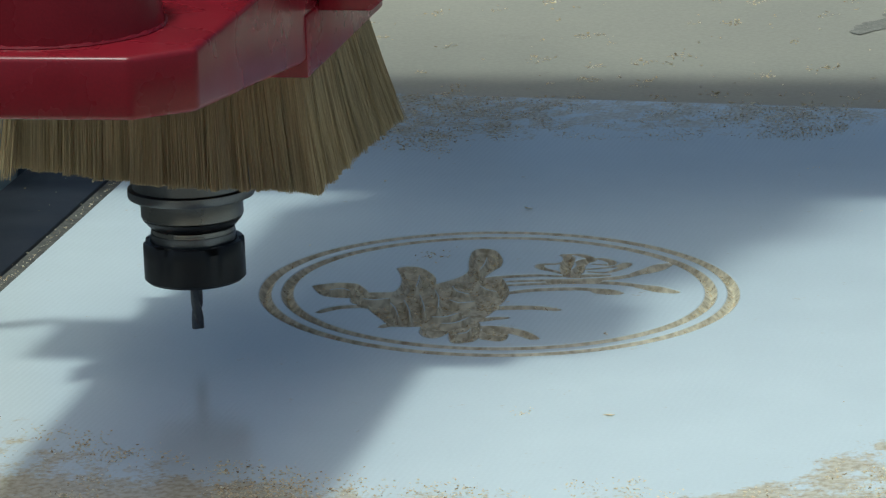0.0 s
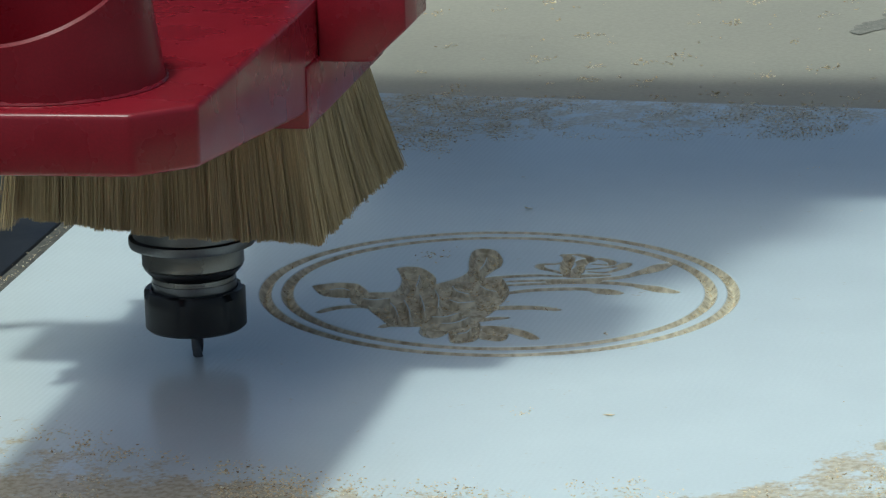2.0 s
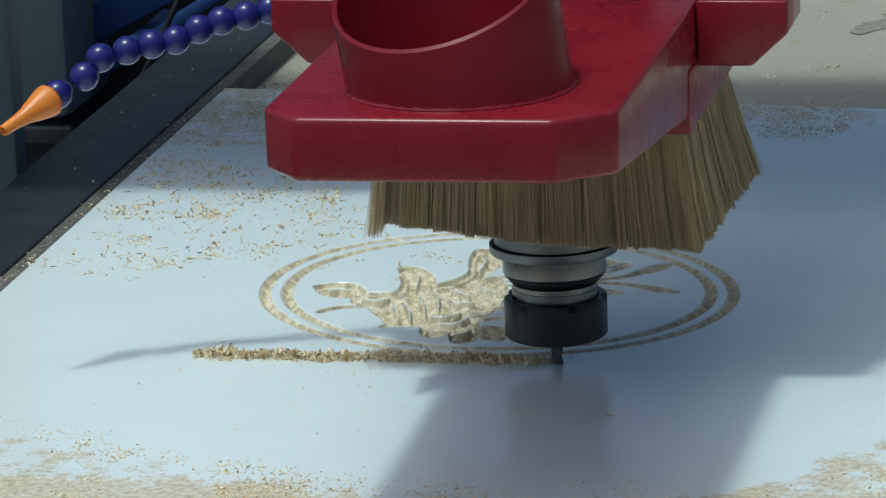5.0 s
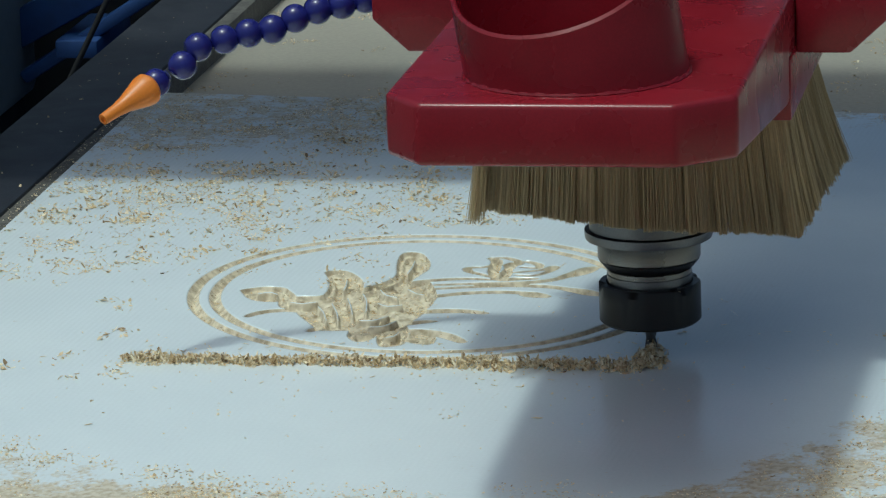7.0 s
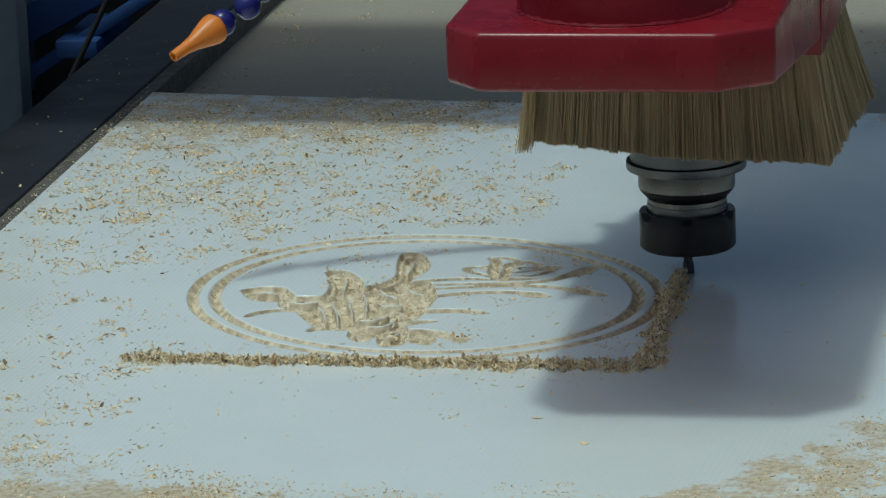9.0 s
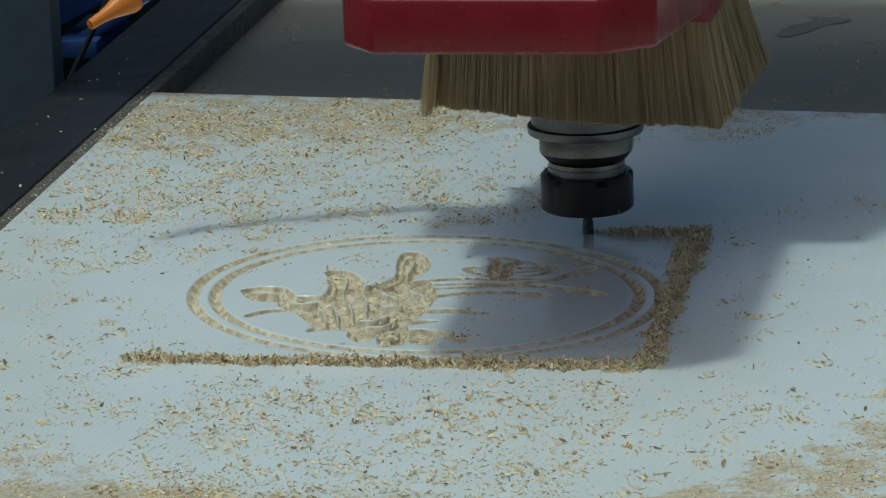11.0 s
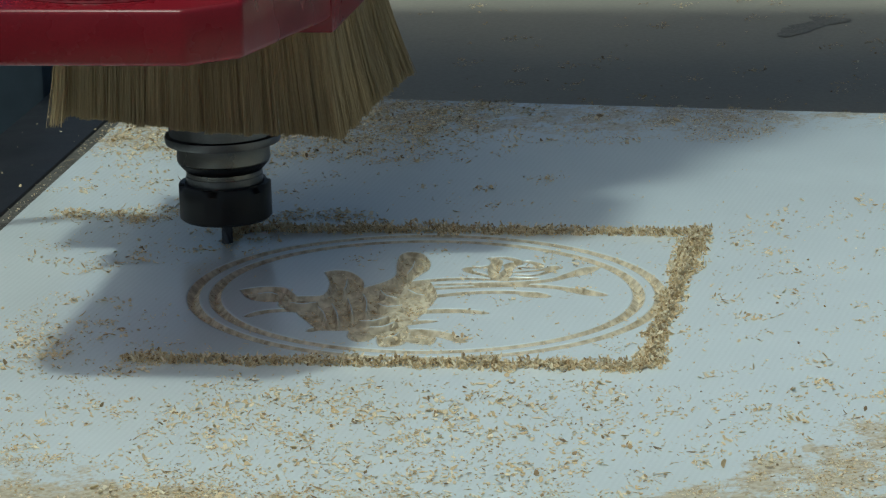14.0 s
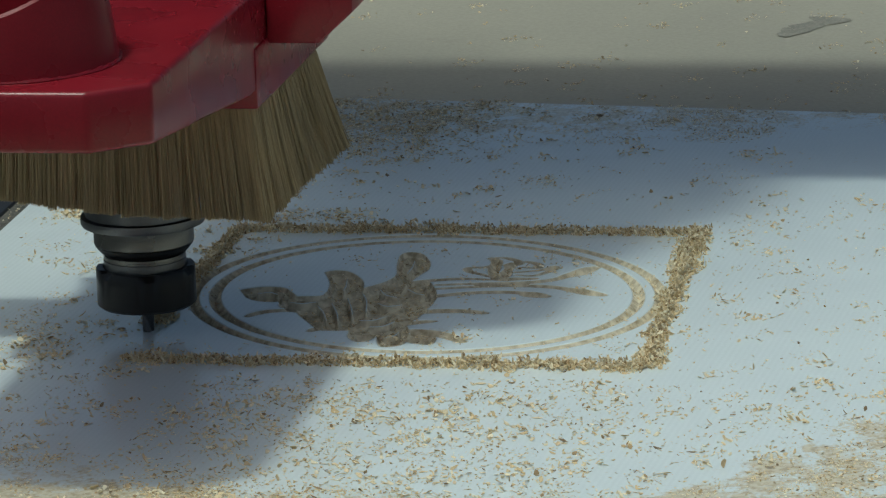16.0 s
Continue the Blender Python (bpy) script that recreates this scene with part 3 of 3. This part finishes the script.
# ---------------------------------------------------------------- background beside the machine
cabinet = tagged(new("control_cabinet"), "grey sheet metal cabinet beside the machine", "cabinet")
cabinet.location = (-0.825, 1.6, -0.8)
part("cabinet_body", box(-0.30, 0.297, 0, 0.14, 0.548, 1.2, 0.012), GREYPANEL, cabinet)
part("plinth", box(-0.28, 0.285, 0.02, 0.13, 0, 0.545, 0.004), RUBBER, cabinet)
part("handrail", box(-0.30, 0.30, -0.012, -0.002, 0.530, 0.545, 0.002), NECK, cabinet)
frame2 = tagged(new("braces_and_backdrop"), "blue steel machine braces before an added dark backdrop", "machine")
# black box added as a backdrop; stands in for the shaded background
part("dark_backdrop", box(-1.6, -0.20, 1.80, 2.3, -0.8, 0.3, 0.01), RUBBER, frame2)
part("brace", box(-0.12, 0.12, -0.012, 0.012, -0.016, 0.016, 0.003), BLUESTEEL, frame2, "blue steel brace").matrix_basis = pose(-0.462, 1.70, -0.150, 0, -28, 0)
part("brace", box(-0.12, 0.12, -0.012, 0.012, -0.006, 0.006, 0.003), BLUESTEEL, frame2, "blue steel brace").matrix_basis = pose(-0.425, 1.69, -0.165, 0, -32, 0)
part("shelf_plate", box(-0.49, -0.452, 1.66, 1.78, -0.206, -0.190, 0.002), BLUESTEEL, frame2, "blue steel plate")
hang = bmesh.new()
bmesh.ops.create_cone(hang, segments=12, radius1=0.0026, radius2=0.0026, depth=0.25, cap_ends=True)
part("cable", hang, RUBBER, frame2, "black cable").matrix_basis = pose(-0.470, 1.64, -0.215, 0, 28, 0)

# ---------------------------------------------------------------- wood chips
RISING = []


def flakes(spots, seed, long=(0.0006, 0.0026), wide=(0.0006, 0.0018), tilt=0.30, bend=0.4):
    """Thin uneven six-sided flakes, one at each spot (x, y, z)."""
    rnd = random.Random(seed)
    verts, faces = [], []
    for x, y, z in spots:
        a = (long[0] + (long[1] - long[0]) * rnd.random() ** 2.2) / 2
        b, t = min(a, rnd.uniform(*wide) / 2), rnd.uniform(0.00007, 0.00022)
        turn = Euler((rnd.gauss(0, tilt), rnd.gauss(0, tilt), rnd.uniform(0, 6.28))).to_matrix()
        curl = rnd.uniform(-0.4, 1) * bend * a
        rim = []
        for i in range(6):
            g = i * 1.0472 + rnd.uniform(-0.35, 0.35)
            r = rnd.uniform(0.6, 1.1)
            u = r * math.cos(g)
            rim.append((a * u, b * r * math.sin(g), curl * u * u))
        pts = [turn @ Vector(p) for p in rim] + [turn @ Vector((p[0], p[1], p[2] + t)) for p in rim]
        low = min(p.z for p in pts)
        k = len(verts)
        verts += [(x + p.x, y + p.y, z + p.z - low) for p in pts]
        faces += [tuple(k + 5 - i for i in range(6)), tuple(k + 6 + i for i in range(6))]
        faces += [(k + i, k + (i + 1) % 6, k + 6 + (i + 1) % 6, k + 6 + i) for i in range(6)]
    me = bpy.data.meshes.new("wood_chips")
    me.from_pydata(verts, [], faces)
    me.materials.append(CHIP)
    return me


def field(n, x0, x1, y0, y1, seed, clump=0.0, shape=None, z=0.0, bunch=8):
    """Spots strewn over a stretch of the board in small bunches, thicker where the noise is high."""
    rnd = random.Random(seed)
    out = []
    while len(out) < n:
        x, y = rnd.uniform(x0, x1), rnd.uniform(y0, y1)
        if shape and not shape(x, y):
            continue
        v = noise.noise((x * 22, y * 9, seed * 3.7)) + 0.6 * noise.noise((x * 70, y * 30, seed * 1.3))
        if clump and rnd.random() > (0.5 + v * clump):
            continue
        k = 1 if rnd.random() < 0.30 else 1 + int(rnd.random() ** 2 * bunch * 3.2)
        r = 0.00055 * k ** 0.5
        for i in range(k):
            out.append((x + rnd.gauss(0, r * 1.9), y + rnd.gauss(0, r * 2.3), z + (0.0002 * rnd.random() if k > 3 else 0)))
    return out


def strewn(name_label, spots, seed, appear=None, leave=None, **size):
    ob = tagged(new("wood_chips", flakes(spots, seed, **size)), name_label, "wood chips", "loose wood chips", "stuff")
    if appear is not None or leave is not None:
        rows = [(0, pose(0, 0, -0.010 if appear is not None else 0))]
        if appear is not None:
            rows += [(appear, pose(0, 0, -0.010)), (appear + 0.15, pose(0, 0, 0))]
        if leave is not None:
            rows += [(leave, pose(0, 0, 0)), (leave + 0.3, pose(0, 0, -0.010))]
        rows.append((16.05, rows[-1][1]))
        RISING.append((ob, rows))
    return ob


# lying there from the start
strewn("tan wood dust in a band along the board's far edge", field(7000, -0.131, 0.6, 0.435, 0.588, 11, 1.2,
       lambda x, y: y < 0.588 - 0.105 * x and y > 0.445 - 0.02 * noise.noise((x * 14, 0, 0)) + 0.20 * x), 1, long=(0.0004, 0.0024), wide=(0.0004, 0.0014))
strewn("tan wood dust strewn over the near edge of the board", field(2600, -0.10, 0.13, -0.28, -0.10, 12, 1.3,
       lambda x, y: y < -0.145 - 0.5 * x + 0.02 * noise.noise((x * 20, 2, 0))), 2)
strewn("tan wood dust strewn over the near edge of the board", field(6500, 0.10, 0.46, -0.30, -0.07, 13, 1.3,
       lambda x, y: y < max(1.4 * x - 0.60, -0.195) + 0.03 * noise.noise((x * 22, 4, 0))), 3, long=(0.0004, 0.0024))
strewn("few dark wood specks on the clean board", field(110, -0.12, 0.42, -0.1, 0.44, 14), 4, long=(0.001, 0.003))
strewn("pale chips scattered on the machine bed", field(4200, -0.13, 0.9, 0.60, 1.15, 15, 0.8, None, -0.018), 5, long=(0.001, 0.004), wide=(0.0006, 0.002))
strewn("wood dust lodged along the side rail", [(-0.1355 + abs(random.gauss(0, 0.0028)) * -1, random.uniform(-0.2, 0.62), 0.0004) for _ in range(380)], 6, long=(0.0005, 0.0018))
strewn("stray chips lying on the black side rail", [(random.uniform(-0.195, -0.147), random.uniform(0.1, 0.9), 0.0002) for _ in range(60)], 7, long=(0.0006, 0.0036))

LARGE = [(0.2492, -0.1266, 400, 8.5), (0.2764, 0.2986, 401, 13.7), (0.1855, -0.0320, 402, 11.0), (0.3359, -0.0346, 403, 10.6), (0.1762, -0.0605, 404, 12.2), (0.1131, 0.3055, 405, None), (0.2217, -0.0868, 406, None)]

# thrown out while the cutter works
GROUPS = [(420, -0.12, 0.03, 0.17, 0.44, 2.6, 3.8, None), (1700, -0.130, 0.16, 0.27, 0.42, 3.9, 6.2, 11.2), (120, -0.130, 0.16, 0.27, 0.42, 3.9, 6.2, None), (420, -0.11, 0.07, 0.286, 0.305, 10.6, 12.0, None), (1500, -0.13, 0.10, 0.42, 0.58, 7.6, 11.2, None), (260, -0.130, 0.10, 0.14, 0.27, 4.2, 6.3, 12.0),
          (500, -0.130, 0.12, 0.44, 0.58, 4.4, 6.2, None), (420, -0.12, 0.02, -0.12, 0.12, 6.5, 9.1, None), (1300, 0.04, 0.26, -0.25, -0.03, 8.9, 10.8, None), (260, -0.10, 0.05, -0.25, -0.06, 7.4, 9.4, None),
          (1700, 0.05, 0.42, -0.25, -0.03, 9.3, 11.6, None), (600, 0.275, 0.45, -0.05, 0.34, 9.6, 12.2, None), (260, 0.0, 0.30, 0.29, 0.46, 15.0, 15.9, None),
          (120, 0.1, 0.25, 0.03, 0.24, 7.0, 9.0, None), (380, -0.105, -0.030, -0.035, 0.085, 11.1, 12.2, None), (240, -0.13, 0.22, 0.470, 0.56, 10.8, 12.0, None)]
for g, (n, x0, x1, y0, y1, t0, t1, off) in enumerate(GROUPS):
    for k in range(4):
        size = dict(long=(0.0004, 0.0028), wide=(0.0005, 0.0022), tilt=0.30, bend=0.3) if k % 2 else dict(long=(0.0009, 0.0050), wide=(0.0009, 0.0030), tilt=0.40, bend=0.3)
        strewn("tan wood chips thrown over the white board", field(int(n * (1.0 if k % 2 else 0.55)), x0, x1, y0, y1, 20 + g * 5 + k, 0.55), 40 + g * 5 + k,
               round(t0 + (t1 - t0) * k / 4, 2), off, **size)


# a few large chips that stand out
for x, y, seed, when in LARGE:
    strewn("large brown wood chip lying on the board", [(x, y, 0)], seed, when, None, long=(0.0058, 0.0075), wide=(0.0026, 0.0036), tilt=0.2)


# heaps of chips along the cut
def heap_mesh(seed, n, wide, top):
    """A short stretch of the ridge of chips, with a few curls that stand up."""
    rnd = random.Random(seed)
    spots, tall = [], rnd.uniform(0.6, 1.15) * top
    for _ in range(n):
        x, y = rnd.uniform(-0.0060, 0.0060), max(-2.2 * wide, min(2.2 * wide, rnd.gauss(0, wide)))
        spots.append((x, y, max(0, tall * math.exp(-(y / (1.15 * wide)) ** 2) * rnd.uniform(0.0, 1.0))))
    for _ in range(rnd.randrange(0, 5)):
        spots.append((rnd.uniform(-0.005, 0.005), rnd.gauss(0, wide * 0.5), tall * rnd.uniform(0.8, 1.5)))
    me = flakes(spots, seed, long=(0.0008, 0.0046), wide=(0.0006, 0.0022), tilt=0.7, bend=0.8)
    me.name = "chip_heap"
    return me


NARROW = [heap_mesh(s, 165, 0.0022, 0.0046) for s in range(100, 110)]
BROAD = [heap_mesh(s, 270, 0.0040, 0.0046) for s in range(110, 118)]
W, D, STEP = 0.2583, 0.2621, 0.0085


def passing(x, y):
    """When the cutter passes a place of its way."""
    for (ta, xa, ya, za), (tb, xb, yb, zb) in zip(HEAD_ROWS[5:], HEAD_ROWS[6:]):
        length = math.hypot(xb - xa, yb - ya)
        if length < 1e-6:
            continue
        u = ((x - xa) * (xb - xa) + (y - ya) * (yb - ya)) / length ** 2
        if -0.02 <= u <= 1.02 and math.hypot(x - xa - u * (xb - xa), y - ya - u * (yb - ya)) < 0.003:
            return ta + (tb - ta) * u
    return None


def broad(x, y):
    """How likely the ridge is broad: at the corners of the far side and along the side cut last."""
    if x < 0.01:
        return 0.15
    return 0.85 * max(0, 1 - min(math.hypot(x - W, y), math.hypot(x - W, y - D + 0.03)) / 0.05) + (0.15 if x > W - 0.004 else 0.10)


rnd = random.Random(9)
for ax, ay, bx, by in ((0, 0, W, 0), (W, 0, W, D), (W, D, 0, D), (0, D, 0, 0)):
    length = math.hypot(bx - ax, by - ay)
    n = round(length / STEP)
    for i in range(n):
        u = (i + 0.5) / n
        x, y = ax + (bx - ax) * u, ay + (by - ay) * u
        when = passing(x, y)
        if when is None or when > 15.85:
            continue
        turn = math.degrees(math.atan2(by - ay, bx - ax)) + rnd.choice((0, 180)) + rnd.uniform(-12, 12)
        ob = tagged(new("chip_heap", rnd.choice(BROAD if rnd.random() < broad(x, y) else NARROW)), "heaped tan wood chips along the fresh cut in the board", "wood chips", "chip heaps along the cut", "stuff")
        sway = 0.0022 * noise.noise((x * 60, y * 60, 3.0))
        x, y = x + rnd.uniform(-0.001, 0.001) + sway, y + rnd.uniform(-0.001, 0.001) + sway
        if ax == bx == W:
            x += 0.0025 - 0.008 * u
        at = round(when, 2)
        RISING.append((ob, [(0, pose(x, y, -0.014, 0, 0, turn)), (at, pose(x, y, -0.014, 0, 0, turn)), (at + 0.14, pose(x, y, -0.0003, 0, 0, turn)),
                            (16.6, pose(x, y, -0.0003, 0, 0, turn))]))


# chips caught in the carving
def caught():
    rnd, out = random.Random(31), []
    xs, ys = np.array([rnd.uniform(-123, 123) for _ in range(13000)]), np.array([rnd.uniform(-123, 123) for _ in range(13000)])
    for x, y, d in zip(xs, ys, carved_depth(xs, ys)):
        if d > 1.6 and noise.noise((x * 0.06, y * 0.06, 2.0)) > -0.25:
            out.append((CENTRE[0] + x / 1000, CENTRE[1] + y / 1000, -d / 1000))
    return out


strewn("brown wood chips caught in the carved grooves", caught(), 77, long=(0.0008, 0.0034), wide=(0.0003, 0.0010), tilt=0.3)


# single chips in the air: each leaves the cutter, flies an arc and settles on the board
def head_at(t):
    for (ta, xa, ya, za), (tb, xb, yb, zb) in zip(HEAD_ROWS, HEAD_ROWS[1:]):
        if ta <= t <= tb:
            u = (t - ta) / (tb - ta)
            return xa + (xb - xa) * u, ya + (yb - ya) * u
    return HEAD_ROWS[-1][1:3]


FLIGHTS = [flakes([(0, 0, 0)], 300 + s, long=(0.0010, 0.0044), wide=(0.0008, 0.0020), tilt=0.3) for s in range(6)]
rnd = random.Random(21)
for k in range(900):
    t = 2.35 + (15.7 - 2.35) * (k + rnd.random()) / 900
    x, y = head_at(t)
    a, far, high, span = rnd.uniform(0, 6.283), 0.015 + 0.13 * rnd.random() ** 1.8, rnd.uniform(0.004, 0.05), rnd.uniform(0.18, 0.4)
    tx, ty = max(-0.128, min(0.4, x + far * math.cos(a))), max(-0.2, min(0.5, y + far * math.sin(a)))
    ob = tagged(new("flying_chip", FLIGHTS[k % 6]), "single tan wood chip thrown from the cutter", "wood chip", "flying chips", "stuff")
    sx, sy, sz = rnd.uniform(-70, 70), rnd.uniform(-70, 70), rnd.uniform(-80, 80)
    rows = [(0, pose(x, y, -0.012, sx, sy, sz)), (t, pose(x, y, -0.012, sx, sy, sz))]
    for i in range(1, 5):
        u = i / 4
        rows.append((t + span * u, pose(x + (tx - x) * u, y + (ty - y) * u, 4 * high * u * (1 - u) + 0.0002, sx * (1 - u), sy * (1 - u), sz * (1 + u * 0.4))))
    rows.append((max(16.6, t + span + 0.1), rows[-1][1]))
    RISING.append((ob, rows))


# ---------------------------------------------------------------- what moves
def motions():
    walk(head, [(t, pose(x, y, z)) for t, x, y, z in HEAD_ROWS])
    walk(carriage, [(t, pose(x, y, 0)) for t, x, y, z in HEAD_ROWS])
    walk(gantry, [(t, pose(0, y, 0)) for t, x, y, z in HEAD_ROWS])
    walk(collet_nut, [(k / 10, pose(0, 0, 0, 0, 0, 73 * k)) for k in range(161)])
    for ob, rows in RISING:
        walk(ob, rows)


motions()
